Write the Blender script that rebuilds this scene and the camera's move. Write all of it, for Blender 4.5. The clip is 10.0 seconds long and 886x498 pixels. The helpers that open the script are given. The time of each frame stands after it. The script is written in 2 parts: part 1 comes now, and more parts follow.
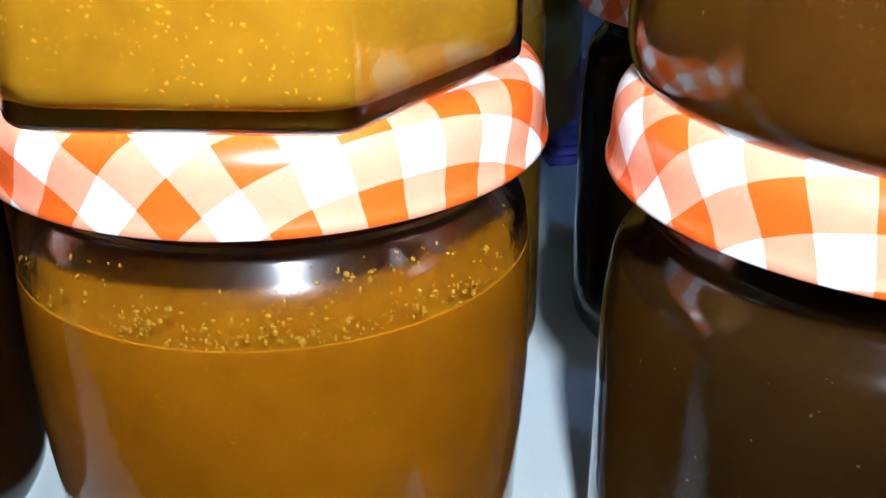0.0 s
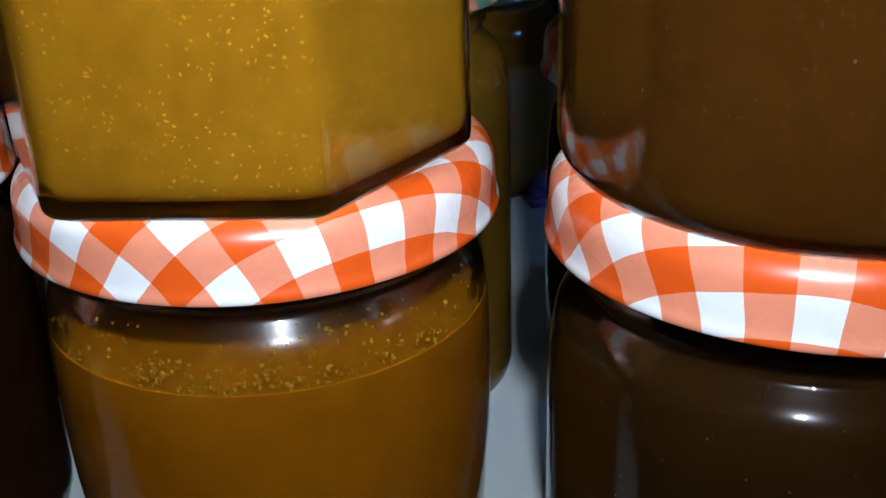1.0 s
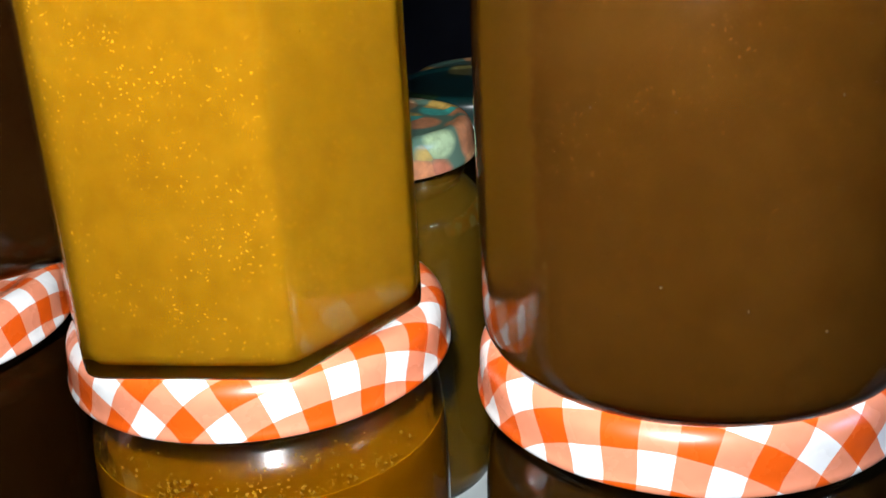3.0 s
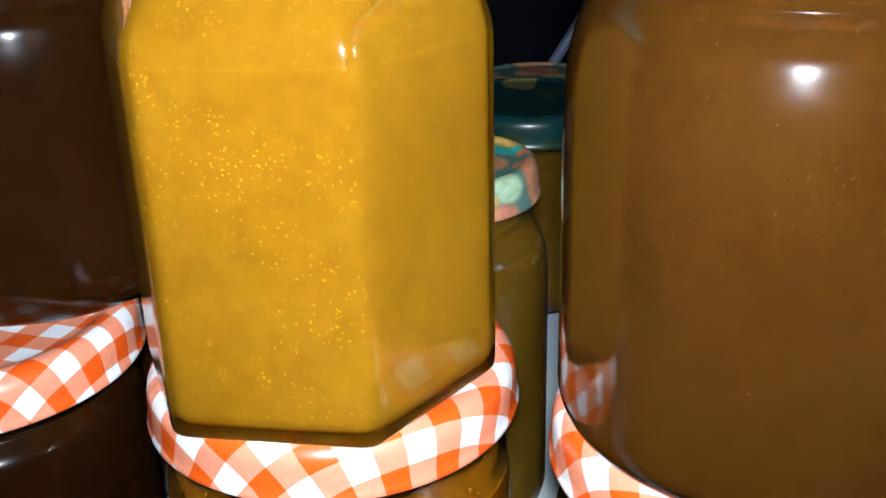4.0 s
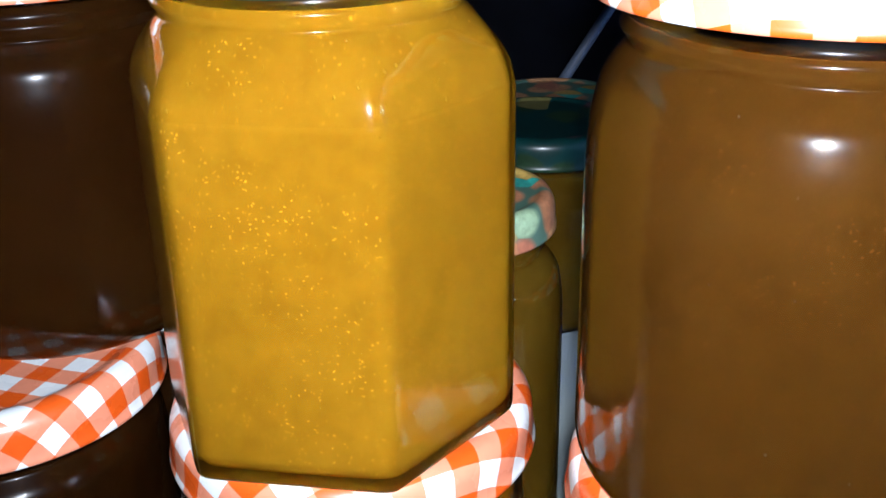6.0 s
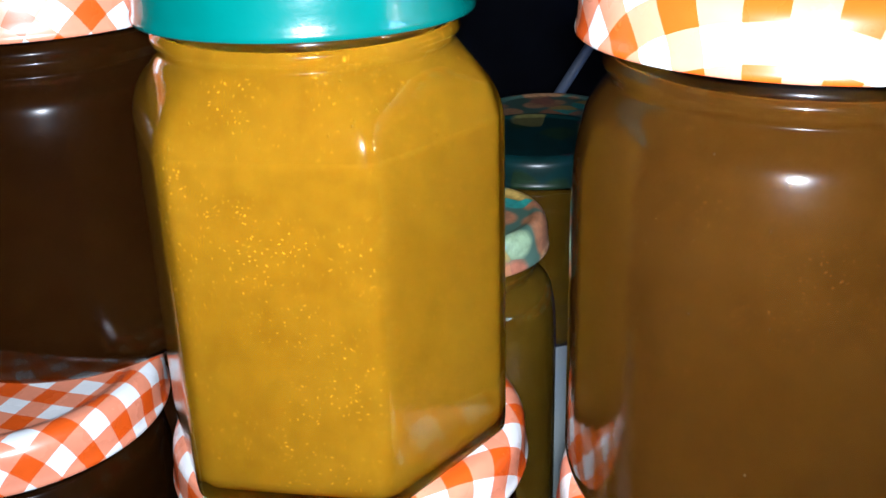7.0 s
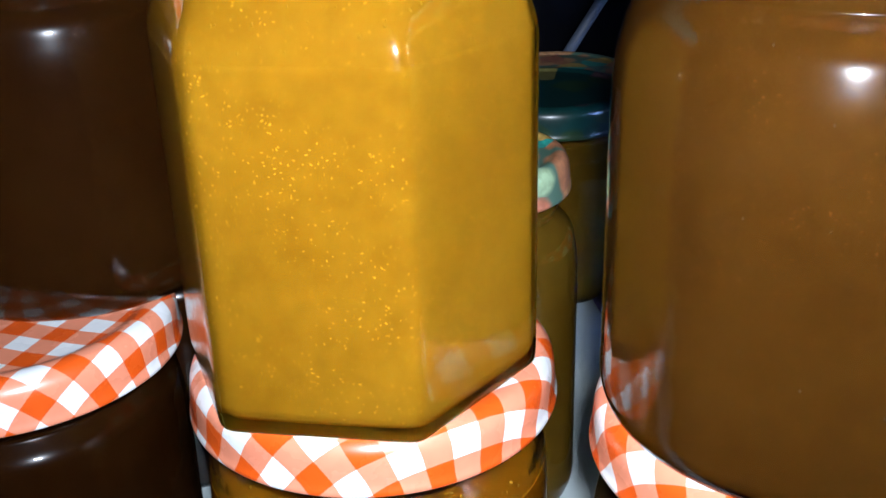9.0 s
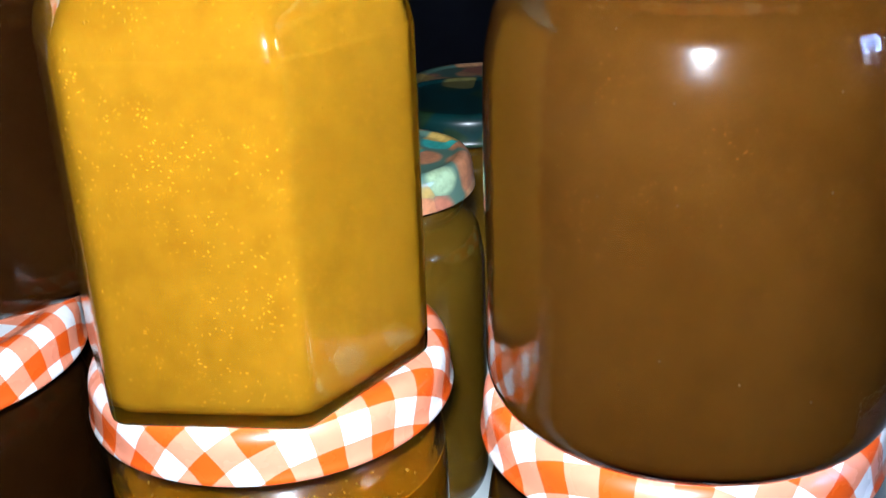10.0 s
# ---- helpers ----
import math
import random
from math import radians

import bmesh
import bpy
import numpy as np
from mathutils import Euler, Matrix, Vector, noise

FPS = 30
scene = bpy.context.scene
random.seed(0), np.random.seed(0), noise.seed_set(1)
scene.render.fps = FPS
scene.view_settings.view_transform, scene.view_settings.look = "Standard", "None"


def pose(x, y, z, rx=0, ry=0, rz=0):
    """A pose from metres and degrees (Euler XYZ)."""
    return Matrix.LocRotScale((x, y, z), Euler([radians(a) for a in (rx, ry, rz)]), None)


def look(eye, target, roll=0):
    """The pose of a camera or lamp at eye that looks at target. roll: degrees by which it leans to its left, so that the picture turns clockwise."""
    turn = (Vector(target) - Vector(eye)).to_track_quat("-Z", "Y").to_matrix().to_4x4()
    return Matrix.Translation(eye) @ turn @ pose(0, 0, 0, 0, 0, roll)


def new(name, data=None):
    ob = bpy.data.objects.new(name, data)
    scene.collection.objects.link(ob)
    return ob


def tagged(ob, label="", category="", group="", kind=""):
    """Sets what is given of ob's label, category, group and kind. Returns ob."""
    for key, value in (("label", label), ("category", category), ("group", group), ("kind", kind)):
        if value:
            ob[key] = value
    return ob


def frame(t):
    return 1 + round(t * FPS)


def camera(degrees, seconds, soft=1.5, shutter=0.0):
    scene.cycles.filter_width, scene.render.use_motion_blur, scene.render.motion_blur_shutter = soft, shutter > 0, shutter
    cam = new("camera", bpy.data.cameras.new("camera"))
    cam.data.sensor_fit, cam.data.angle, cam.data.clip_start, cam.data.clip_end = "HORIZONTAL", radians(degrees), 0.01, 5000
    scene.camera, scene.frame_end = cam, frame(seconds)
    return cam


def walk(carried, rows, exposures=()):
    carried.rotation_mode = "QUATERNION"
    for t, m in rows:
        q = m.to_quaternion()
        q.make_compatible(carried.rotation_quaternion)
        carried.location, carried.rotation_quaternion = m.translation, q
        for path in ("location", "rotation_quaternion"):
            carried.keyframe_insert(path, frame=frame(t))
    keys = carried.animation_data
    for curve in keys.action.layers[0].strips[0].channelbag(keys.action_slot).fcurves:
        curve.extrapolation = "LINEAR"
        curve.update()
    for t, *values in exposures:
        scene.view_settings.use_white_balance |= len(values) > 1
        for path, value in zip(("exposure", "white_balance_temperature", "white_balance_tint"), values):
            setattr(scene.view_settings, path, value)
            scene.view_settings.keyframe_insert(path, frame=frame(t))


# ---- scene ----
# camera: a phone moved by hand in front of the stacked jars
cam = camera(45.9, 10.0)
PATH = [
    (0.0, 0.12648, -0.00584, 0.13753, -0.358, -25.228, -0.256),
    (0.5, 0.12915, -0.00459, 0.13697, 0.005, -24.784, -1.138),
    (1.0, 0.13386, -0.02934, 0.15380, 0.137, -23.778, -1.838),
    (1.5, 0.13690, -0.05621, 0.15809, 0.431, -22.997, -3.013),
    (2.0, 0.13920, -0.06367, 0.16745, 0.491, -23.104, -3.118),
    (2.5, 0.14351, -0.08032, 0.18265, -0.108, -21.859, -2.431),
    (3.0, 0.15848, -0.06471, 0.19095, 3.920, -21.062, -3.230),
    (3.2, 0.15339, -0.06029, 0.19615, 4.518, -21.203, -2.827),
    (4.3, 0.14666, -0.06120, 0.22033, 5.309, -23.230, -1.358),
    (4.5, 0.14719, -0.06074, 0.22426, 5.431, -23.117, -1.446),
    (5.0, 0.14858, -0.06160, 0.22320, 5.410, -23.158, -1.382),
    (6.5, 0.14237, -0.05986, 0.22775, 5.714, -23.222, -1.085),
    (7.0, 0.14640, -0.06558, 0.23165, 5.711, -22.880, -1.655),
    (7.5, 0.14550, -0.06489, 0.22628, 5.317, -23.168, -1.223),
    (8.0, 0.14595, -0.06406, 0.22225, 5.391, -23.262, -1.540),
    (8.5, 0.14012, -0.06499, 0.22278, 5.476, -23.283, -1.107),
    (9.0, 0.13831, -0.06256, 0.21597, 5.412, -23.712, -1.714),
    (9.5, 0.14948, -0.06734, 0.21580, 4.312, -23.225, -1.951),
    (10.0, 0.15334, -0.06976, 0.21188, 2.727, -22.631, -2.071),
]
EXPOSURES = [(0.0, 0.65, 6050, 10), (0.5, 0.60, 6050, 10), (1.0, -0.65, 6150, 10), (1.5, -1.05, 6450, 10), (2.0, -1.10, 6700, 10), (2.5, -1.30, 6600, 10), (3.0, 0.00, 7200, 10), (4.3, 0.20, 6150, 10), (6.3, 0.10, 6150, 10), (7.5, 0.05, 6150, 10), (9.0, 0.10, 6150, 10), (9.5, 0.15, 6150, 10), (10.0, 0.45, 6150, 10)]
walk(cam, [(t, pose(x, y, z, 90 + pitch, 0, yaw) @ pose(0, 0, 0, 0, 0, roll)) for t, x, y, z, yaw, pitch, roll in PATH], EXPOSURES)

# ---- light: a dark room, the phone's own lamp, a blue evening window ----
world = bpy.data.worlds.new("world")
scene.world = world
world.use_nodes = True
world.node_tree.nodes["Background"].inputs["Color"].default_value = (0.25, 0.4, 1.0, 1)
world.node_tree.nodes["Background"].inputs["Strength"].default_value = 0.005

lamp_data = bpy.data.lights.new("phone_lamp", "SPOT")
lamp_data.energy = 6.5
lamp_data.shadow_soft_size = 0.0075
lamp_data.spot_size = radians(98)
lamp_data.spot_blend = 1.0
lamp_data.color = (0.91, 0.98, 1.10)
lamp = new("phone_lamp", lamp_data)
lamp.matrix_world = look((0.1500, -0.076, 0.236), (0.130, 0.13, 0.180))


# ---- materials ----
def material(name):
    m = bpy.data.materials.new(name)
    m.use_nodes = True
    return m, m.node_tree.nodes, m.node_tree.links, m.node_tree.nodes["Principled BSDF"]


def noise_node(nodes, links, scale, detail=4.0, coords=None):
    n = nodes.new("ShaderNodeTexNoise")
    n.inputs["Scale"].default_value = scale
    n.inputs["Detail"].default_value = detail
    if coords:
        links.new(coords, n.inputs["Vector"])
    return n


def object_coords(nodes):
    return nodes.new("ShaderNodeTexCoord").outputs["Object"]


def ramp(nodes, links, value, stops, constant=False):
    r = nodes.new("ShaderNodeValToRGB")
    if constant:
        r.color_ramp.interpolation = "CONSTANT"
    while len(r.color_ramp.elements) < len(stops):
        r.color_ramp.elements.new(0.5)
    for e, (at, colour) in zip(r.color_ramp.elements, stops):
        e.position, e.color = at, (*colour, 1)
    links.new(value, r.inputs["Fac"])
    return r.outputs["Color"]


def bump(nodes, links, height, shader, strength, distance=0.001):
    b = nodes.new("ShaderNodeBump")
    b.inputs["Strength"].default_value = strength
    b.inputs["Distance"].default_value = distance
    links.new(height, b.inputs["Height"])
    links.new(b.outputs["Normal"], shader.inputs["Normal"])
    return b


def mix(nodes, links, fac, a, b, mode="MIX"):
    m = nodes.new("ShaderNodeMix")
    m.data_type, m.blend_type = "RGBA", mode
    for socket, v in ((m.inputs["Factor"], fac), (m.inputs["A"], a), (m.inputs["B"], b)):
        if isinstance(v, (int, float)):
            socket.default_value = v
        elif isinstance(v, tuple):
            socket.default_value = (*v, 1)
        else:
            links.new(v, socket)
    return m.outputs["Result"]


def mathn(nodes, links, op, a, b=0.0):
    m = nodes.new("ShaderNodeMath")
    m.operation = op
    for socket, v in zip(m.inputs, (a, b)):
        if isinstance(v, (int, float)):
            socket.default_value = v
        else:
            links.new(v, socket)
    return m.outputs[0]


def glass_material():
    m, nodes, links, s = material("clear_glass")
    s.inputs["Base Color"].default_value = (0.96, 0.985, 0.965, 1)
    s.inputs["Transmission Weight"].default_value = 1.0
    s.inputs["IOR"].default_value = 1.43
    c = object_coords(nodes)
    n = noise_node(nodes, links, 60, 2, c)
    links.new(mathn(nodes, links, "MULTIPLY", n.outputs["Fac"], 0.035), s.inputs["Roughness"])
    s.inputs["Coat Weight"].default_value = 0.16
    s.inputs["Coat Roughness"].default_value = 0.2
    b = noise_node(nodes, links, 45, 1, c)
    wavy = bump(nodes, links, b.outputs["Fac"], s, 0.22, 0.0008)
    fine = nodes.new("ShaderNodeBump")
    fine.inputs["Strength"].default_value = 0.26
    fine.inputs["Distance"].default_value = 0.0003
    links.new(noise_node(nodes, links, 380, 3, c).outputs["Fac"], fine.inputs["Height"])
    links.new(wavy.outputs["Normal"], fine.inputs["Normal"])
    links.new(fine.outputs["Normal"], s.inputs["Normal"])
    return m


def jam_material(name, deep, mid, light, fleck=0.5, clear=0.35, depth=0.005):
    m, nodes, links, s = material(name)
    c = object_coords(nodes)
    big = noise_node(nodes, links, 28, 3, c)
    fine = noise_node(nodes, links, 240, 4, c)
    col = ramp(nodes, links, big.outputs["Fac"], [(0.3, deep), (0.52, mid), (0.75, light)])
    grain = ramp(nodes, links, fine.outputs["Fac"], [(0.35, (0.84, 0.82, 0.80)), (0.7, (1.0, 1.0, 1.0))])
    col = mix(nodes, links, 0.8, col, grain, "MULTIPLY")
    pulp = ramp(nodes, links, noise_node(nodes, links, 110, 6, c).outputs["Fac"], [(0.36, (0.93, 0.92, 0.91)), (0.52, (1, 1, 1)), (0.72, (1.0, 1.0, 1.0))])
    col = mix(nodes, links, 0.9, col, pulp, "MULTIPLY")
    # pulp fibres and small air bubbles
    v = nodes.new("ShaderNodeTexVoronoi")
    v.inputs["Scale"].default_value = 820
    v.inputs["Randomness"].default_value = 1.0
    warp = noise_node(nodes, links, 420, 3, c)
    shifted = nodes.new("ShaderNodeVectorMath")
    shifted.operation = "MULTIPLY_ADD"
    shifted.inputs[1].default_value = (0.0022, 0.0022, 0.0022)
    links.new(warp.outputs["Color"], shifted.inputs[0])
    links.new(c, shifted.inputs[2])
    links.new(shifted.outputs[0], v.inputs["Vector"])
    spots = ramp(nodes, links, v.outputs["Distance"], [(0.07, (1, 1, 1)), (0.25, (0, 0, 0))])
    where = ramp(nodes, links, noise_node(nodes, links, 70, 2, c).outputs["Fac"], [(0.36, (0, 0, 0)), (0.62, (1, 1, 1))])
    mask = mix(nodes, links, 1.0, spots, where, "MULTIPLY")
    mask = mathn(nodes, links, "MULTIPLY", mask, fleck)
    pale = tuple(min(1.0, 2.3 * k + 0.004) for k in light)
    col = mix(nodes, links, mask, col, pale)
    links.new(col, s.inputs["Base Color"])
    s.inputs["Roughness"].default_value = 0.6
    s.inputs["Specular IOR Level"].default_value = 0.0
    s.inputs["IOR"].default_value = 1.01
    s.inputs["Subsurface Weight"].default_value = clear
    s.inputs["Subsurface Radius"].default_value = (1.0, 0.45, 0.1)
    s.inputs["Subsurface Scale"].default_value = depth
    bump(nodes, links, fine.outputs["Fac"], s, 0.25, 0.0006)
    return m


def gingham_material(name, angle, ox, oy, period=0.0125):
    """Orange and white check printed on sheet metal, laid out in the lid's own unrolled plane."""
    m, nodes, links, s = material(name)
    uv = nodes.new("ShaderNodeTexCoord").outputs["UV"]
    c = object_coords(nodes)
    wob = noise_node(nodes, links, 55, 2, c)
    add = nodes.new("ShaderNodeVectorMath")
    add.operation = "MULTIPLY_ADD"
    add.inputs[1].default_value = (0.0016, 0.0016, 0)
    links.new(wob.outputs["Color"], add.inputs[0])
    links.new(uv, add.inputs[2])
    rot = nodes.new("ShaderNodeMapping")
    rot.inputs["Location"].default_value = (ox, oy, 0)
    rot.inputs["Rotation"].default_value = (0, 0, radians(-angle))
    links.new(add.outputs[0], rot.inputs["Vector"])
    sep = nodes.new("ShaderNodeSeparateXYZ")
    links.new(rot.outputs[0], sep.inputs[0])
    stripes = []
    for axis in ("X", "Y"):
        u = mathn(nodes, links, "FRACT", mathn(nodes, links, "DIVIDE", mathn(nodes, links, "ADD", sep.outputs[axis], 10 * period + period / 4), period))
        stripes.append(mathn(nodes, links, "GREATER_THAN", u, 0.5))
    total = mathn(nodes, links, "MULTIPLY", mathn(nodes, links, "ADD", *stripes), 0.5)
    col = ramp(nodes, links, total, [(0.0, (0.90, 0.92, 0.92)), (0.3, (0.88, 0.30, 0.17)), (0.8, (0.82, 0.105, 0.008))], constant=True)
    wear = ramp(nodes, links, noise_node(nodes, links, 300, 5, c).outputs["Fac"], [(0.3, (0.93, 0.93, 0.93)), (0.6, (1, 1, 1))])
    col = mix(nodes, links, 1.0, col, wear, "MULTIPLY")
    links.new(col, s.inputs["Base Color"])
    rough = ramp(nodes, links, noise_node(nodes, links, 120, 4, c).outputs["Fac"], [(0.3, (0.2, 0.2, 0.2)), (0.7, (0.34, 0.34, 0.34))])
    links.new(rough, s.inputs["Roughness"])
    s.inputs["Coat Weight"].default_value = 0.9
    s.inputs["Coat Roughness"].default_value = 0.34
    s.inputs["Specular IOR Level"].default_value = 0.35
    bump(nodes, links, wob.outputs["Fac"], s, 0.15, 0.0008)
    return m


def fruit_material(name, stops, ground, scale=95):
    """A printed fruit pattern: blotches in a few ink colours."""
    m, nodes, links, s = material(name)
    c = object_coords(nodes)
    v = nodes.new("ShaderNodeTexVoronoi")
    v.inputs["Scale"].default_value = scale
    links.new(c, v.inputs["Vector"])
    sep = nodes.new("ShaderNodeSeparateColor")
    links.new(v.outputs["Color"], sep.inputs[0])
    ink = ramp(nodes, links, sep.outputs[0], stops, constant=True)
    edge = ramp(nodes, links, v.outputs["Distance"], [(0.54, (1, 1, 1)), (0.66, (0, 0, 0))])
    mott = ramp(nodes, links, noise_node(nodes, links, 420, 4, c).outputs["Fac"], [(0.35, (0.7, 0.7, 0.7)), (0.65, (1, 1, 1))])
    ink = mix(nodes, links, 1.0, ink, mott, "MULTIPLY")
    links.new(mix(nodes, links, edge, ground, ink), s.inputs["Base Color"])
    s.inputs["Roughness"].default_value = 0.3
    s.inputs["Coat Weight"].default_value = 0.4
    return m


def paint_material(name, colour, rough, vary=0.12, scale=40, metal=0.0, relief=0.05, coat=0.0):
    m, nodes, links, s = material(name)
    c = object_coords(nodes)
    n = noise_node(nodes, links, scale, 5, c)
    lo = tuple(k * (1 - vary) for k in colour)
    hi = tuple(min(1, k * (1 + vary)) for k in colour)
    links.new(ramp(nodes, links, n.outputs["Fac"], [(0.35, lo), (0.65, hi)]), s.inputs["Base Color"])
    s.inputs["Roughness"].default_value = rough
    s.inputs["Metallic"].default_value = metal
    s.inputs["Coat Weight"].default_value = coat
    bump(nodes, links, noise_node(nodes, links, scale * 9, 3, c).outputs["Fac"], s, relief, 0.001)
    return m


def table_material():
    """Pale oilcloth with a fine woven relief."""
    m, nodes, links, s = material("pale_oilcloth")
    c = object_coords(nodes)
    waves = []
    for axis in ("X", "Y"):
        w = nodes.new("ShaderNodeTexWave")
        w.bands_direction = axis
        w.inputs["Scale"].default_value = 420
        w.inputs["Distortion"].default_value = 1.2
        links.new(c, w.inputs["Vector"])
        waves.append(w.outputs["Fac"])
    weave = mathn(nodes, links, "MULTIPLY", *waves)
    n = noise_node(nodes, links, 35, 5, c)
    col = ramp(nodes, links, n.outputs["Fac"], [(0.3, (0.52, 0.60, 0.59)), (0.7, (0.61, 0.68, 0.67))])
    col = mix(nodes, links, mathn(nodes, links, "MULTIPLY", weave, 0.12), col, (0.66, 0.72, 0.69))
    links.new(col, s.inputs["Base Color"])
    s.inputs["Roughness"].default_value = 0.45
    bump(nodes, links, weave, s, 0.18, 0.0003)
    return m


GLASS = glass_material()
AMBER = jam_material("amber_jam", (0.1722, 0.0776, 0.0028), (0.1879, 0.0874, 0.0033), (0.2075, 0.0999, 0.0044), 0.65, 0.4, 0.003)
HONEY = jam_material("honey_jam", (0.1239, 0.0397, 0.0006), (0.1405, 0.0463, 0.0008), (0.1581, 0.0552, 0.0010), 0.4)
BROWN = jam_material("brown_jam", (0.0332, 0.0116, 0.0013), (0.0379, 0.0134, 0.0016), (0.0438, 0.0160, 0.0022), 0.6, 0.35, 0.004)
COCOA = jam_material("dark_brown_jam", (0.0139, 0.0057, 0.0013), (0.0164, 0.0069, 0.0015), (0.0205, 0.0090, 0.0021), 0.25)
DARK = jam_material("dark_jam", (0.0101, 0.0031, 0.0006), (0.0130, 0.0041, 0.0008), (0.0172, 0.0059, 0.0012), 0.3)
OLIVE = jam_material("olive_jam", (0.0580, 0.0270, 0.0020), (0.0740, 0.0360, 0.0030), (0.0960, 0.0500, 0.0045), 0.3)
CHECK_FRONT = gingham_material("gingham_front", 34, -0.0020, 0.0021, 0.0145)
CHECK_RIGHT = gingham_material("gingham_right", 70, 0.0059, 0.0033, 0.0145)
CHECK_LEFT = gingham_material("gingham_left", 77, 0.0006, 0.0046, 0.0127)
CHECK_HIGH = gingham_material("gingham_high", 80, -0.0047, -0.0028, 0.0130)
CHECK_UPPER = gingham_material("gingham_upper", 70, 0.0040, 0.0055, 0.0145)
CHECK_BACK = gingham_material("gingham_back", 15, 0.001, 0.005, 0.0130)
FRUIT = fruit_material("fruit_print", [(0.0, (0.58, 0.24, 0.11)), (0.30, (0.66, 0.33, 0.15)), (0.50, (0.05, 0.42, 0.34)), (0.62, (0.62, 0.40, 0.10)), (0.78, (0.50, 0.18, 0.10)), (0.90, (0.38, 0.52, 0.30))], (0.09, 0.17, 0.12), 75)
FOREST = fruit_material("forest_print", [(0.0, (0.006, 0.035, 0.030)), (0.45, (0.02, 0.05, 0.02)), (0.66, (0.09, 0.05, 0.06)), (0.76, (0.18, 0.16, 0.05)), (0.84, (0.008, 0.045, 0.04))], (0.004, 0.036, 0.033), 60)
TEAL = paint_material("teal_enamel", (0.003, 0.150, 0.128), 0.22, 0.08, 60, coat=0.5)
PINE = paint_material("dark_green_enamel", (0.006, 0.075, 0.062), 0.25, 0.1, 60, coat=0.4)
PAPER = paint_material("label_paper", (0.80, 0.82, 0.86), 0.7, 0.04, 200)
INK = paint_material("blue_ink", (0.03, 0.06, 0.35), 0.6, 0.2, 300)
CLOTH = paint_material("violet_cloth", (0.16, 0.14, 0.42), 0.9, 0.3, 120, relief=0.3)
STEEL = paint_material("grey_metal", (0.13, 0.16, 0.22), 0.45, 0.1, 80)
WALL = paint_material("dark_wall_paint", (0.028, 0.03, 0.045), 0.8, 0.25, 6)
FLOOR = paint_material("dark_floor_boards", (0.06, 0.04, 0.03), 0.5, 0.3, 8)
TABLE = table_material()


# ---- mesh helpers ----
def mesh_from(name, bm, mat, smooth=True):
    bmesh.ops.recalc_face_normals(bm, faces=bm.faces)
    me = bpy.data.meshes.new(name)
    bm.to_mesh(me)
    bm.free()
    me.materials.append(mat)
    if smooth:
        for p in me.polygons:
            p.use_smooth = True
    return me


def part(name, bm, mat, parent, label="", smooth=True):
    ob = new(name, mesh_from(name, bm, mat, smooth))
    ob.parent = parent
    if label:
        tagged(ob, label)
    return ob


def thing(name, x, y, z, label, category, group=""):
    ob = new(name)
    ob.empty_display_size = 0.02
    ob.location = (x, y, z)
    return tagged(ob, label, category, group)


HEX_ANGLES = [radians(30 + 60 * k) for k in range(6)]


def hex_radius(theta, p=40.0):
    """Polar radius of a hexagon with rounded corners and an apothem of 1."""
    return sum(max(0.0, math.cos(theta - a)) ** p for a in HEX_ANGLES) ** (-1 / p)


def lathe(profile, segments=96, hexed=False, uv=False, skirt=(1.0, 1.0)):
    """A closed body turned from (radius, height[, share of hexagon]) points that begin and end on the axis.

    skirt: from which arc length on, and by how much, a flat print is drawn out over the turned-down edge."""
    bm = bmesh.new()
    rings, arcs, s = [], [], 0.0
    for i, row in enumerate(profile):
        r, z = row[0], row[1]
        h = row[2] if len(row) > 2 else 0.0
        if i:
            s += math.hypot(r - profile[i - 1][0], z - profile[i - 1][1])
        arcs.append(s)
        if r < 1e-7:
            rings.append([bm.verts.new((0, 0, z))])
            continue
        ring = []
        for k in range(segments):
            a = 2 * math.pi * k / segments
            q = r * ((1 - h) + h * hex_radius(a)) if hexed else r
            ring.append(bm.verts.new((q * math.cos(a), q * math.sin(a), z)))
        rings.append(ring)
    layer = bm.loops.layers.uv.new("flat") if uv else None
    for i in range(len(rings) - 1):
        a, b = rings[i], rings[i + 1]
        for k in range(segments):
            j = (k + 1) % segments
            corners = [(a[0], i, k)] if len(a) == 1 else [(a[k], i, k), (a[j], i, k + 1)]
            corners += [(b[0], i + 1, k)] if len(b) == 1 else [(b[j], i + 1, k + 1), (b[k], i + 1, k)]
            f = bm.faces.new([c[0] for c in corners])
            if layer:
                for loop, (_, n, m) in zip(f.loops, corners):
                    t = 2 * math.pi * m / segments
                    q = arcs[n] if arcs[n] < skirt[0] else skirt[0] + skirt[1] * (arcs[n] - skirt[0])
                    loop[layer].uv = (q * math.cos(t), q * math.sin(t))
    return bm


def smooth_profile(points, steps=4):
    """Catmull-Rom through the points, for soft shoulders and rolled edges."""
    out = []
    for i in range(len(points) - 1):
        p0, p1, p2, p3 = points[max(i - 1, 0)], points[i], points[i + 1], points[min(i + 2, len(points) - 1)]
        for k in range(steps):
            t = k / steps
            row = []
            for a, b, c, d in zip(p0, p1, p2, p3):
                row.append(0.5 * (2 * b + (c - a) * t + (2 * a - 5 * b + 4 * c - d) * t * t + (3 * b - a - 3 * c + d) * t ** 3))
            row[0] = max(row[0], 0.0)
            out.append(tuple(row))
    out.append(points[-1])
    return out


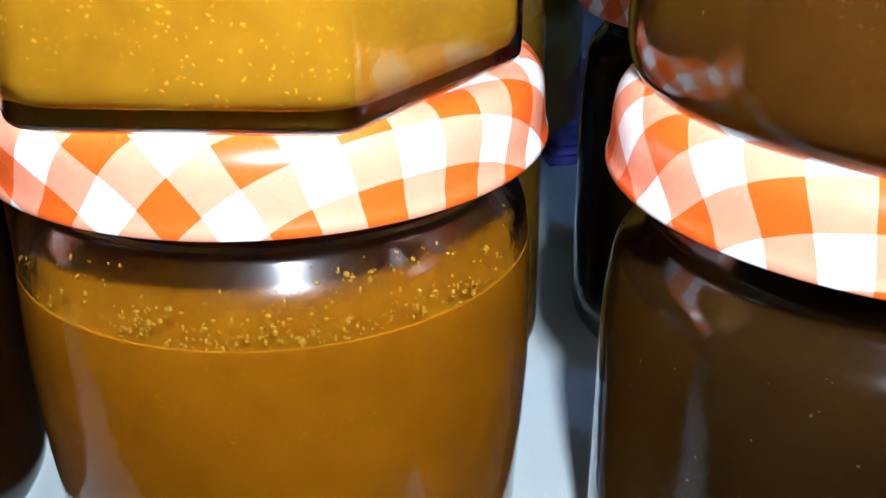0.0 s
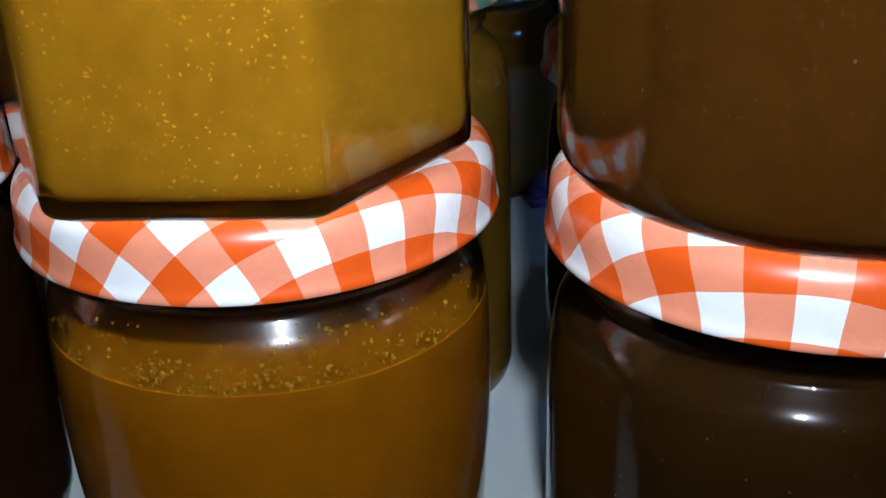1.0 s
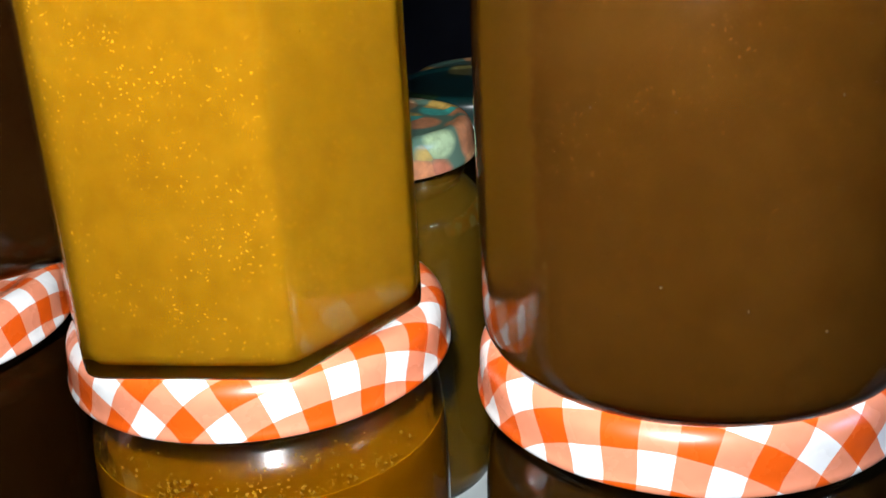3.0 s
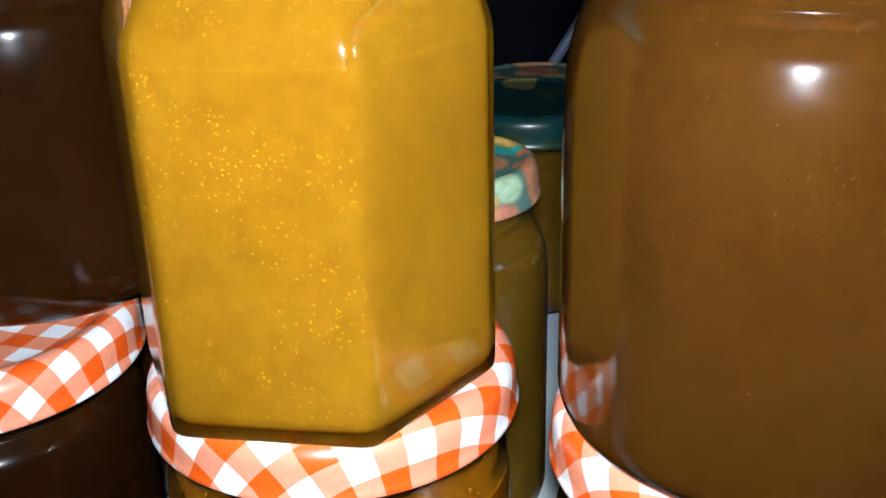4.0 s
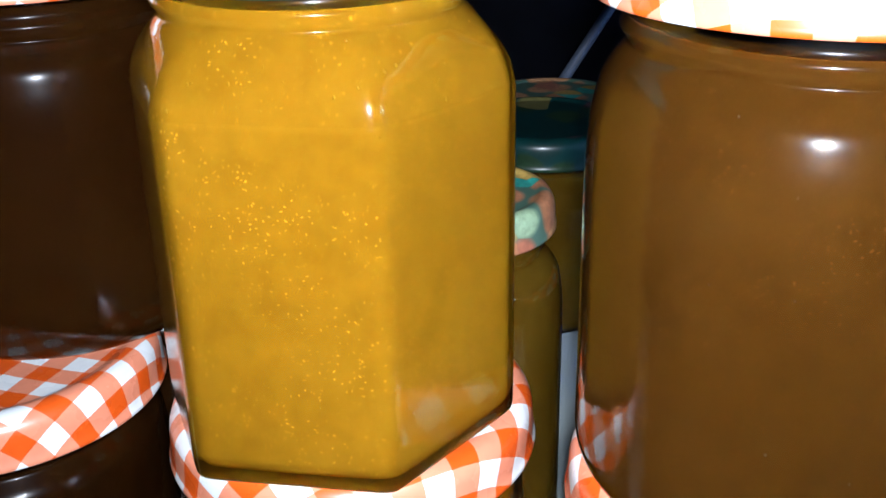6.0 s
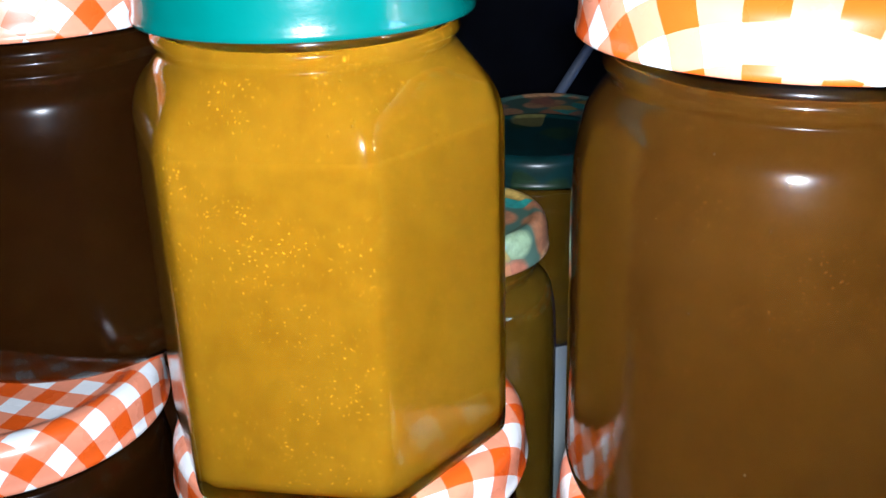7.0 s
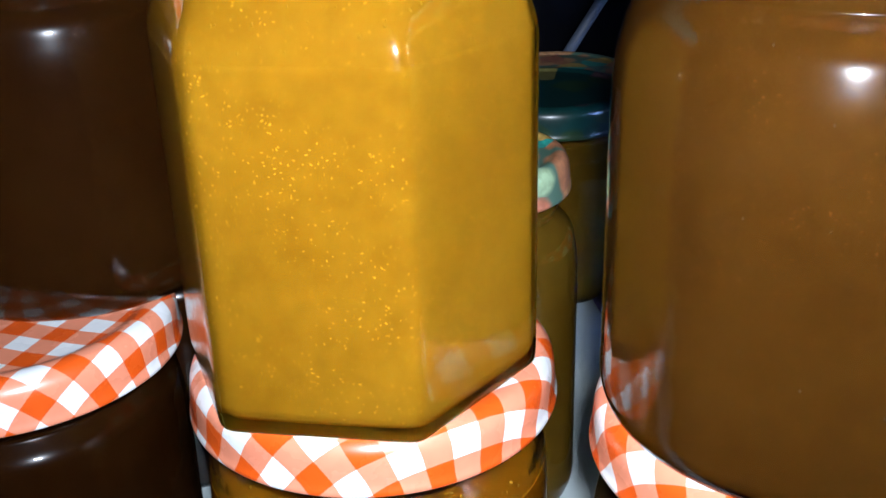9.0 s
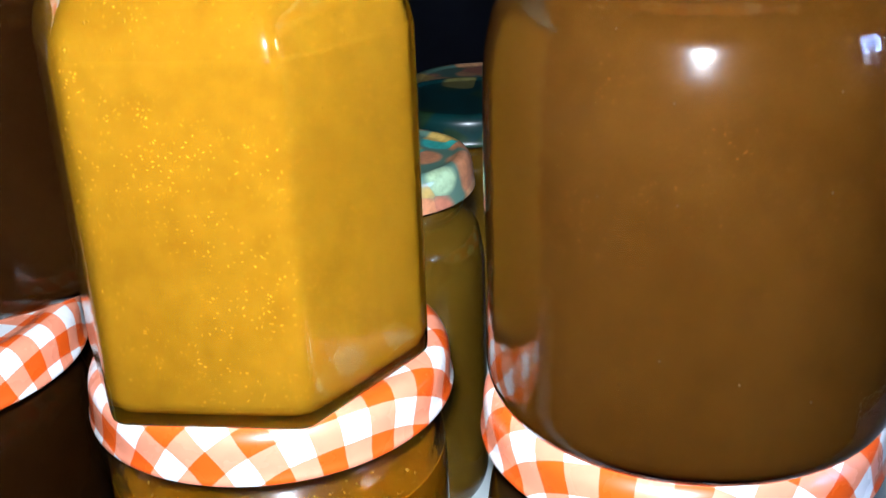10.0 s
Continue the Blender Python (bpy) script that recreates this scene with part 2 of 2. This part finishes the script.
def lid_body(r, h):
    """A pressed twist-off lid: sunk panel, raised ring, rounded shoulder and a rolled lower edge."""
    top = [(0.0, h - 0.0011), (r * 0.40, h - 0.0011), (r * 0.74, h - 0.0011), (r * 0.80, h - 0.0009), (r * 0.845, h - 0.0001), (r * 0.885, h),
           (r * 0.93, h - 0.0006), (r * 0.968, h - 0.0024), (r * 0.985, h - 0.0048), (r * 0.992, 0.0030), (r * 1.003, 0.0012), (r * 1.000, 0.0002), (r * 0.985, 0.0)]
    inner = [(r * 0.955, 0.0008), (r * 0.95, h - 0.0045), (r * 0.90, h - 0.0022), (0.0, h - 0.0022)]
    return smooth_profile(top, 3) + inner


def inside_of(outer, wall, base):
    """The inner wall, from the neck down: the outer one moved in by an even wall, with a rounded floor."""
    rows = []
    for i in range(1, len(outer) - 1):
        (r0, z0), (r1, z1) = outer[i - 1][:2], outer[i + 1][:2]
        n = math.hypot(r1 - r0, z1 - z0)
        if n < 1e-9:
            continue
        nr, nz = (z1 - z0) / n, -(r1 - r0) / n
        row = (outer[i][0] - wall * nr, outer[i][1] - wall * nz, *outer[i][2:])
        if row[1] > base + 0.0035 and (not rows or row[1] > rows[-1][1] + 1e-5):
            rows.append(row)
    low = rows[0]
    tail = low[2:]
    floor = [(low[0] - 0.0004, base + 0.0018, *tail), (low[0] - 0.0016, base + 0.0006, *tail), (low[0] - 0.0040, base, *tail), (low[0] * 0.5, base + 0.0003, *tail), (0.0, base + 0.0006, *tail)]
    return list(reversed(rows)) + floor


def thread(rn, z, h, tail=()):
    """Beads round the neck, and the rim."""
    out = []
    while z + 0.0055 < h - 0.001:
        out += [(rn + 0.0003, z + 0.0008, *tail), (rn + 0.0010, z + 0.0016, *tail), (rn + 0.0013, z + 0.0024, *tail), (rn + 0.0010, z + 0.0032, *tail), (rn + 0.0002, z + 0.0042, *tail), (rn, z + 0.0052, *tail)]
        z += 0.0062
    return out + [(rn, h - 0.0008, *tail), (rn - 0.0005, h - 0.0001, *tail), (rn - 0.0018, h, *tail)]


def glass_profile(rb, rn, h, zs, zn, base_round=0.006, wall=0.0021, base=0.0028, foot=0.0, slope=0.1):
    """Outer then inner wall of a jar of height h; rb body and rn neck radius, narrower by foot at the base."""
    rf, d, z0, z1 = rb - foot, rb - rn, base_round * 2.2, zs - 0.027
    heights = (zs - 0.0185, zs - 0.0120, zs - 0.0075, zs - 0.0036, zs, zs + 0.40 * (zn - zs), zs + 0.78 * (zn - zs))
    steep, sloped = (0.0, 0.012, 0.045, 0.11, 0.20, 0.42, 0.79), (0.02, 0.075, 0.18, 0.36, 0.58, 0.78, 0.95)
    shoulder = [(rb - d * (p + (q - p) * slope), z) for p, q, z in zip(steep, sloped, heights)]
    outer = smooth_profile([(0.0, 0.0014), (rf * 0.6, 0.0012), (rf - base_round * 1.15, 0.0002), (rf - base_round * 0.75, 0.0002), (rf - base_round * 0.25, base_round * 0.33), (rf * 0.998, base_round),
                            (rf + foot * 0.15, z0), (rf + foot * 0.45, z0 + 0.35 * (z1 - z0)), (rf + foot * 0.8, z0 + 0.7 * (z1 - z0)), (rb, z1),
                            *shoulder, (rn, zn), (rn, zn + 0.0008), (rn, zn + 0.0020)], 4)
    inner = [(rn - wall, h - 0.002)] + inside_of(outer, wall, base)
    return outer[:-4] + thread(rn, zn + 0.0008, h), inner


def jam_profile(inner, level, grow=0.0003, dome=-0.0008):
    """The filling: the inner wall's shape up to the level, pushed a hair into the glass."""
    rows = [(max(0.0, p[0] + (grow if p[0] > 0 else 0)), p[1] - (grow if p[1] < 0.01 else 0), *p[2:]) for p in reversed(inner)]
    low = [p for p in rows if p[1] < level - 0.0004]
    nxt = next((p for p in rows if p[1] >= level - 0.0004), low[-1])
    last = low[-1]
    f = 0.0 if nxt[1] == last[1] else (level - last[1]) / (nxt[1] - last[1])
    r = last[0] + f * (nxt[0] - last[0])
    tail = tuple(last[2:])
    low += [(r, level - 0.0003, *tail), (r, level, *tail), (r - 0.0010, level + dome * 0.5, *tail), (r * 0.7, level + dome, *tail), (0.0, level + dome, *tail)]
    return low


def round_jar(x, y, z, total, rb, lid_r, jam, level, lid_mat, label, lid_label, jam_label, lid_h=0.0138, group="stacked jam jars", round_base=0.006, turn=0.0, neck=0.0188, foot=0.0, drawn=1.15, slope=0.1):
    jar = thing("jam_jar", x, y, z, label, "jam jar", group)
    jar.rotation_euler = (0, 0, radians(turn))
    h = total - 0.0014
    rn = lid_r * 0.85
    out, inner = glass_profile(rb, rn, h, total - neck - 0.0062, total - neck, round_base, foot=foot, slope=slope)
    glass = part("glass_body", lathe(out + inner), GLASS, jar, "clear glass jar with thread beads at the neck")
    glass.visible_shadow = False
    part("jam_filling", lathe(jam_profile(inner, level)), jam, jar, jam_label)
    lid = part("lid", lathe(lid_body(lid_r, lid_h), 128, uv=True, skirt=(lid_r * 0.9, drawn)), lid_mat, jar, lid_label)
    lid.location = (0, 0, total - lid_h)
    return jar, lid, jam_profile(inner, level)


def hex_jar(x, y, z, total, apothem, lid_r):
    jar = thing("jam_jar", x, y, z, "hexagonal jar of bright amber jam, teal lid, on a checked lid", "jam jar", "stacked jam jars")
    jar.rotation_euler = (0, 0, radians(-3.8))
    a, rn, h = apothem, lid_r * 0.875, total - 0.0014
    zs, zn = total - 0.0300, total - 0.0205
    outer = smooth_profile([(0.0, 0.0014, 1), (a * 0.6, 0.0012, 1), (a - 0.0034, 0.0001, 1), (a - 0.0018, 0.0002, 1), (a - 0.0005, 0.0011, 1), (a - 0.0001, 0.0028, 1), (a, 0.010, 1), (a, 0.04, 1), (a, zs - 0.010, 1),
                            (a * 0.996, zs - 0.005, 1.0), (a * 0.978, zs - 0.0010, 0.95), (a * 0.945, zs + 0.0028, 0.78), (rn * 1.06, zn - 0.0026, 0.34), (rn * 1.005, zn, 0.06), (rn, zn + 0.0008, 0.0), (rn, zn + 0.0020, 0.0)], 4)
    inner = [(rn - 0.0021, h - 0.002, 0.0)] + [(q, z, 0.9 * k) for q, z, k in inside_of(outer, 0.0020, 0.0028)]
    out = outer[:-4] + thread(rn, zn + 0.0008, h, (0.0,))
    glass = part("glass_body", lathe(out + inner, 240, True), GLASS, jar, "six-sided clear glass with a rounded shoulder")
    glass.visible_shadow = False
    filling = jam_profile(inner, total - 0.0168, 0.0003)
    part("jam_filling", lathe(filling, 240, True), AMBER, jar, "bright amber jam with pulp and tiny bubbles")
    lid = part("lid", lathe(lid_body(lid_r, 0.0138), uv=True), TEAL, jar, "glossy teal metal lid")
    lid.location = (0, 0, total - 0.0138)
    return jar, filling


def slab(name, x0, x1, y0, y1, z0, z1, mat, label, category, bevel=0.0):
    bm = bmesh.new()
    bmesh.ops.create_cube(bm, size=1.0, matrix=Matrix.Translation(((x0 + x1) / 2, (y0 + y1) / 2, (z0 + z1) / 2)) @ Matrix.Diagonal((x1 - x0, y1 - y0, z1 - z0, 1)))
    if bevel:
        bmesh.ops.bevel(bm, geom=bm.edges[:], offset=bevel, segments=3, affect="EDGES")
    ob = new(name, mesh_from(name, bm, mat, False))
    return tagged(ob, label, category, kind="structure")


# ---- the room ----
slab("floor", -1.6, 1.6, -1.6, 2.2, -0.80, -0.75, FLOOR, "dark wooden floor of an unlit room", "floor")
slab("ceiling", -1.6, 1.6, -1.6, 2.2, 1.70, 1.75, WALL, "dark ceiling of an unlit room", "ceiling")
slab("wall_north", -1.6, 1.6, 2.20, 2.30, -0.75, 1.70, WALL, "dark blue-grey painted wall", "wall")
slab("wall_south", -1.6, 1.6, -1.70, -1.60, -0.75, 1.70, WALL, "dark blue-grey painted wall", "wall")
slab("wall_west", -1.70, -1.60, -1.6, 2.2, -0.75, 1.70, WALL, "dark blue-grey painted wall", "wall")


def window_wall():
    """The east wall in four butted pieces round one window opening."""
    y0, y1, z0, z1 = -0.56, -0.16, 0.34, 0.74
    bm = bmesh.new()
    for a, b, c, d in ((-1.6, y0, -0.75, 1.70), (y1, 2.2, -0.75, 1.70), (y0, y1, -0.75, z0), (y0, y1, z1, 1.70)):
        bmesh.ops.create_cube(bm, size=1.0, matrix=Matrix.Translation((1.65, (a + b) / 2, (c + d) / 2)) @ Matrix.Diagonal((0.10, b - a, d - c, 1)))
    wall = new("wall_east", mesh_from("wall_east", bm, WALL, False))
    tagged(wall, "dark blue-grey painted wall with one window", "wall", kind="structure")
    win = new("window_1")
    win.location = (1.65, (y0 + y1) / 2, (z0 + z1) / 2)
    tagged(win, "small window with a pale frame, blue evening outside", "window", kind="structure")
    frame_mat = paint_material("window_frame_paint", (0.6, 0.6, 0.6), 0.4, 0.05)
    w, h = y1 - y0, z1 - z0
    for cy, cz, sy, sz in ((-w / 2 + 0.02, 0, 0.04, h), (w / 2 - 0.02, 0, 0.04, h), (0, h / 2 - 0.02, w - 0.08, 0.04), (0, -h / 2 + 0.02, w - 0.08, 0.04), (0, 0, 0.03, h - 0.08)):
        b = bmesh.new()
        bmesh.ops.create_cube(b, size=1.0, matrix=Matrix.Translation((0, cy, cz)) @ Matrix.Diagonal((0.06, sy, sz, 1)))
        part("window_frame", b, frame_mat, win, smooth=False)
    m, nodes, links, s = material("evening_sky")
    s.inputs["Base Color"].default_value = (0, 0, 0, 1)
    s.inputs["Emission Color"].default_value = (0.28, 0.48, 1.0, 1)
    s.inputs["Emission Strength"].default_value = 30.0
    b = bmesh.new()
    bmesh.ops.create_cube(b, size=1.0, matrix=Matrix.Translation((1.78, -0.36, 0.54)) @ Matrix.Diagonal((0.02, 0.8, 0.8, 1)))
    sky = new("backdrop", mesh_from("backdrop", b, m, False))
    tagged(sky, "plain blue evening sky outside the window", "sky", kind="structure")


window_wall()

# ---- the table ----
slab("table_top", -0.12, 0.42, 0.096, 0.63, -0.03, 0.0, TABLE, "table top under pale grey-green woven oilcloth", "table top", 0.004)
for lx in (-0.07, 0.37):
    for ly in (0.15, 0.56):
        slab("table_leg", lx - 0.03, lx + 0.03, ly - 0.03, ly + 0.03, -0.75, -0.03, FLOOR, "dark square wooden table leg", "table leg", 0.004)

# ---- the jars ----
GINGHAM = "orange and white gingham metal lid"
LID_R, LID_H = 0.0437, 0.0130
FRONT, _, FRONT_FILL = round_jar(0.1003, 0.1535, 0, 0.0970, 0.0418, LID_R, HONEY, 0.0665, CHECK_FRONT, "round jar of amber jelly, gingham lid, under the hexagonal jar", GINGHAM, "amber jelly, not quite filled to the neck", lid_h=LID_H, foot=0.0022)
HEX_A = 0.0357
HEX, HEX_FILL = hex_jar(0.0986, 0.1461, 0.0970, 0.1114, HEX_A, 0.0346)
COCOA_JAR, _, COCOA_FILL = round_jar(0.1946, 0.1325, 0, 0.0970, 0.0430, LID_R, COCOA, 0.0830, CHECK_RIGHT, "round jar of blackish brown jam, gingham lid, under brown jam jar", GINGHAM, "blackish brown jam", lid_h=LID_H, neck=0.0215, drawn=1.1)
BROWN_TOP, _, BROWN_FILL = round_jar(0.1951, 0.1303, 0.0961, 0.1095, 0.0427, 0.0425, BROWN, 0.0920, CHECK_UPPER, "round jar of brown jam, gingham lid, standing on another jar", GINGHAM, "brown jam with fine flecks", lid_h=LID_H, round_base=0.0065, neck=0.0215, slope=0.48)
round_jar(0.0020, 0.1685, 0, 0.0970, 0.0425, LID_R, DARK, 0.0830, CHECK_LEFT, "round jar of very dark jam, gingham lid, under another jar", GINGHAM, "very dark red-brown jam", lid_h=LID_H, drawn=1.1)
round_jar(0.0135, 0.1960, 0.0970, 0.1020, 0.0428, LID_R, DARK, 0.0890, CHECK_HIGH, "round jar of dark red-brown jam, gingham lid, standing on another jar", GINGHAM, "dark red-brown jam", lid_h=LID_H, round_base=0.009, neck=0.0225, slope=0.25)
round_jar(0.0130, 0.2590, 0, 0.0970, 0.0420, LID_R, DARK, 0.0830, CHECK_BACK, "round jar of very dark jam, gingham lid, second row", GINGHAM, "very dark jam", lid_h=LID_H)
round_jar(0.0266, 0.3500, 0, 0.0970, 0.0420, LID_R, DARK, 0.0830, CHECK_BACK, "round jar of very dark jam, gingham lid, third row", GINGHAM, "very dark jam", lid_h=LID_H, turn=25)
round_jar(0.2046, 0.2433, 0, 0.0970, 0.0420, LID_R, DARK, 0.0830, CHECK_BACK, "round jar of very dark jam, gingham lid, behind brown jars", GINGHAM, "very dark jam", lid_h=LID_H, turn=60)
round_jar(0.1185, 0.2347, 0, 0.1172, 0.0335, 0.0308, OLIVE, 0.1030, FRUIT, "tall narrow jar of olive-brown jam with a fruit-printed lid", "metal lid printed with pink fruit and green leaves", "olive-brown jam", lid_h=0.0112)
round_jar(0.1450, 0.3980, 0, 0.0930, 0.0385, 0.0385, OLIVE, 0.079, FOREST, "jar of olive-brown jam with a dark green printed lid", "dark green metal lid with printed leaves", "olive-brown jam")


rng = random.Random(7)


def on_wall(fill, z, a):
    """The point of a filling's side at height z and bearing a."""
    for p, q in zip(fill, fill[1:]):
        if p[1] <= z <= q[1] and q[1] > p[1]:
            f = (z - p[1]) / (q[1] - p[1])
            r = p[0] + f * (q[0] - p[0])
            if len(p) > 2:
                h = p[2] + f * (q[2] - p[2])
                r *= (1 - h) + h * hex_radius(a)
            return r * math.cos(a), r * math.sin(a), z
    return 0.0, 0.0, z


def bubbles(jar, name, spots, mat, label):
    """Many tiny air bubbles in one mesh."""
    verts, faces = [], []
    base = bmesh.new()
    bmesh.ops.create_icosphere(base, subdivisions=2, radius=1.0)
    bv = [v.co.copy() for v in base.verts]
    bf = [[v.index for v in f.verts] for f in base.faces]
    base.free()
    for x, y, z, r in spots:
        n = len(verts)
        p, q = r * rng.uniform(0.6, 1.7), r * rng.uniform(0.6, 1.9)
        verts += [(x + p * v.x, y + r * v.y, z + q * v.z) for v in bv]
        faces += [[n + i for i in f] for f in bf]
    me = bpy.data.meshes.new(name)
    me.from_pydata(verts, [], faces)
    me.materials.append(mat)
    for p in me.polygons:
        p.use_smooth = True
    ob = new(name, me)
    ob.parent = jar
    return tagged(ob, label, kind="stuff")


def bubble_material(name, colour):
    m, nodes, links, s = material(name)
    s.inputs["Base Color"].default_value = (*colour, 1)
    s.inputs["Roughness"].default_value = 0.06
    s.inputs["Specular IOR Level"].default_value = 1.0
    s.inputs["Coat Weight"].default_value = 0.6
    s.inputs["Coat Roughness"].default_value = 0.03
    return m


spots = []
for _ in range(95):
    a0, z0 = rng.uniform(185, 365), 0.006 + 0.084 * rng.random() ** 0.33
    for _ in range(rng.randint(1, 9)):
        a, z = radians(a0 + rng.gauss(0, 4)), min(0.0908, max(0.005, z0 + rng.gauss(0, 0.003)))
        big = 1.5 if z > 0.076 else 1.0
        spots.append((*on_wall(HEX_FILL, z, a), big * rng.choice([0.00004, 0.00004, 0.00005, 0.00005, 0.00006, 0.00007, 0.00010, 0.00018])))
bubbles(HEX, "air_bubbles", spots, bubble_material("amber_bubble", (0.205, 0.100, 0.004)), "tiny air bubbles in amber jam")
spots = []
for _ in range(60):
    a0, z0 = rng.gauss(-88, 38), 0.0664 + abs(rng.gauss(0, 0.0040))
    for _ in range(rng.randint(3, 16)):
        a, z = radians(a0 + rng.gauss(0, 4.0)), max(0.0655, z0 + rng.gauss(0, 0.0010))
        up = max(0.0, z - 0.0663)
        q = 0.0414 - 0.0021 - (0.0 if up < 0.004 else (up - 0.004) * 0.45)
        spots.append((q * math.cos(a), q * math.sin(a), z, rng.choice([0.00006, 0.00008, 0.00011, 0.00015, 0.0002, 0.0003])))
bubbles(FRONT, "air_bubbles", spots, bubble_material("foam_bubble", (0.19, 0.090, 0.006)), "small bubbles on the jelly's edge")
spots = []
for _ in range(220):
    a, z = radians(rng.uniform(-170, -30)), 0.006 + 0.080 * rng.random() ** 0.8
    spots.append((*on_wall(BROWN_FILL, z, a), rng.choice([0.00005, 0.00006, 0.00008, 0.00010, 0.00013, 0.0002])))
bubbles(BROWN_TOP, "air_bubbles", spots, bubble_material("brown_bubble", (0.075, 0.040, 0.014)), "tiny air bubbles in brown jam")
spots = []
for _ in range(150):
    a, z = radians(rng.uniform(-170, -30)), rng.uniform(0.03, 0.086)
    spots.append((*on_wall(COCOA_FILL, z, a), rng.choice([0.00005, 0.00007, 0.00010, 0.00013, 0.0002])))
bubbles(COCOA_JAR, "air_bubbles", spots, bubble_material("dark_bubble", (0.06, 0.035, 0.014)), "tiny air bubbles in blackish brown jam")


# ---- behind the jars ----
def rod(name, a, b, r, mat, label, category):
    a, b = Vector(a), Vector(b)
    bm = bmesh.new()
    d = (b - a).normalized()
    m = Matrix.Translation((a + b) / 2) @ d.to_track_quat("Z", "Y").to_matrix().to_4x4()
    bmesh.ops.create_cone(bm, cap_ends=True, segments=20, radius1=r, radius2=r * 0.9, depth=(b - a).length, matrix=m)
    bmesh.ops.bevel(bm, geom=[e for e in bm.edges if len(e.link_faces) == 2 and e.calc_face_angle() > 1], offset=r * 0.3, segments=2, affect="EDGES")
    ob = new(name, mesh_from(name, bm, mat))
    return tagged(ob, label, category)


rod("metal_rod", (0.1220, 0.600, 0.0), (0.2050, 0.600, 0.1360), 0.0036, STEEL, "thin grey metal rod leaning behind the jars", "rod")
rod("metal_rod", (0.1400, 0.585, 0.0), (0.1440, 0.600, 0.054), 0.0042, STEEL, "short grey metal rod standing behind the jars", "rod")
round_jar(0.150, 0.490, 0, 0.0790, 0.0400, 0.0400, OLIVE, 0.064, FRUIT, "low jar of olive-brown jam with a fruit-printed lid", "metal lid printed with fruit", "olive-brown jam")


def folded_cloth(x, y, w, d, turn):
    """A small folded cloth: three soft layers with rounded folds."""
    cloth = thing("folded_cloth", x, y, 0.0, "violet-blue folded cloth lying on the table", "cloth")
    cloth.rotation_euler = (0, 0, radians(turn))
    for k in range(3):
        bm = bmesh.new()
        nx, ny = 28, 20
        grid = {}
        for s_, zz in ((0, 0.0), (1, 0.0030)):
            for i in range(nx + 1):
                for j in range(ny + 1):
                    u, v = i / nx - 0.5, j / ny - 0.5
                    soft = 1.0 - (2 * max(abs(u), abs(v))) ** 6
                    lift = 0.0012 * noise.noise((u * 4 + k * 7, v * 4, 0.3 * k))
                    h = 0.0032 * k + zz * soft + (lift + 0.0012 if s_ else 0.0)
                    grid[s_, i, j] = bm.verts.new((u * (w - 0.004 * k), v * (d - 0.003 * k), h))
        for s_ in (0, 1):
            for i in range(nx):
                for j in range(ny):
                    bm.faces.new([grid[s_, i, j], grid[s_, i + 1, j], grid[s_, i + 1, j + 1], grid[s_, i, j + 1]])
        for i in range(nx):
            for j in (0, ny):
                bm.faces.new([grid[0, i, j], grid[0, i + 1, j], grid[1, i + 1, j], grid[1, i, j]])
        for j in range(ny):
            for i in (0, nx):
                bm.faces.new([grid[0, i, j], grid[0, i, j + 1], grid[1, i, j + 1], grid[1, i, j]])
        part("fold", bm, CLOTH, cloth)


folded_cloth(0.200, 0.425, 0.09, 0.12, 12)


def lid_label(jar):
    """A small handwritten paper sticker on the sunk panel of the lid, its writing not legible."""
    cx, cy, z = 0.1117 - 0.1003, 0.1377 - 0.1535, 0.0970 - 0.0011 + 0.0001
    w, d, rad = 0.0205, 0.0058, 0.0012
    bm = bmesh.new()
    ring = []
    for k, (sx, sy) in enumerate(((1, 1), (-1, 1), (-1, -1), (1, -1))):
        for j in range(5):
            t = math.pi / 2 * (k + j / 4)
            ring.append((sx * (w / 2 - rad) + rad * math.cos(t), sy * (d / 2 - rad) + rad * math.sin(t)))
    low = [bm.verts.new((x, y, 0)) for x, y in ring]
    top = [bm.verts.new((x, y, 0.00015)) for x, y in ring]
    bm.faces.new(top)
    bm.faces.new(list(reversed(low)))
    for i in range(len(ring)):
        j = (i + 1) % len(ring)
        bm.faces.new([low[i], low[j], top[j], top[i]])
    label = part("paper_label", bm, PAPER, jar, "white paper sticker with faint blue handwriting", False)
    label.location, label.rotation_euler = (cx, cy, z), (0, 0, radians(6))
    for x, y, l in ((-0.0052, 0.0011, 0.0060), (0.0072, 0.0016, 0.0024), (-0.0048, -0.0012, 0.0072), (0.0050, -0.0009, 0.0048)):
        b = bmesh.new()
        bmesh.ops.create_cube(b, size=1.0, matrix=Matrix.Translation((x, y, 0.00018)) @ Matrix.Diagonal((l, 0.0008, 0.00006, 1)))
        mark = new("ink_bar", mesh_from("ink_bar", b, INK, False))
        mark.parent = label


lid_label(FRONT)
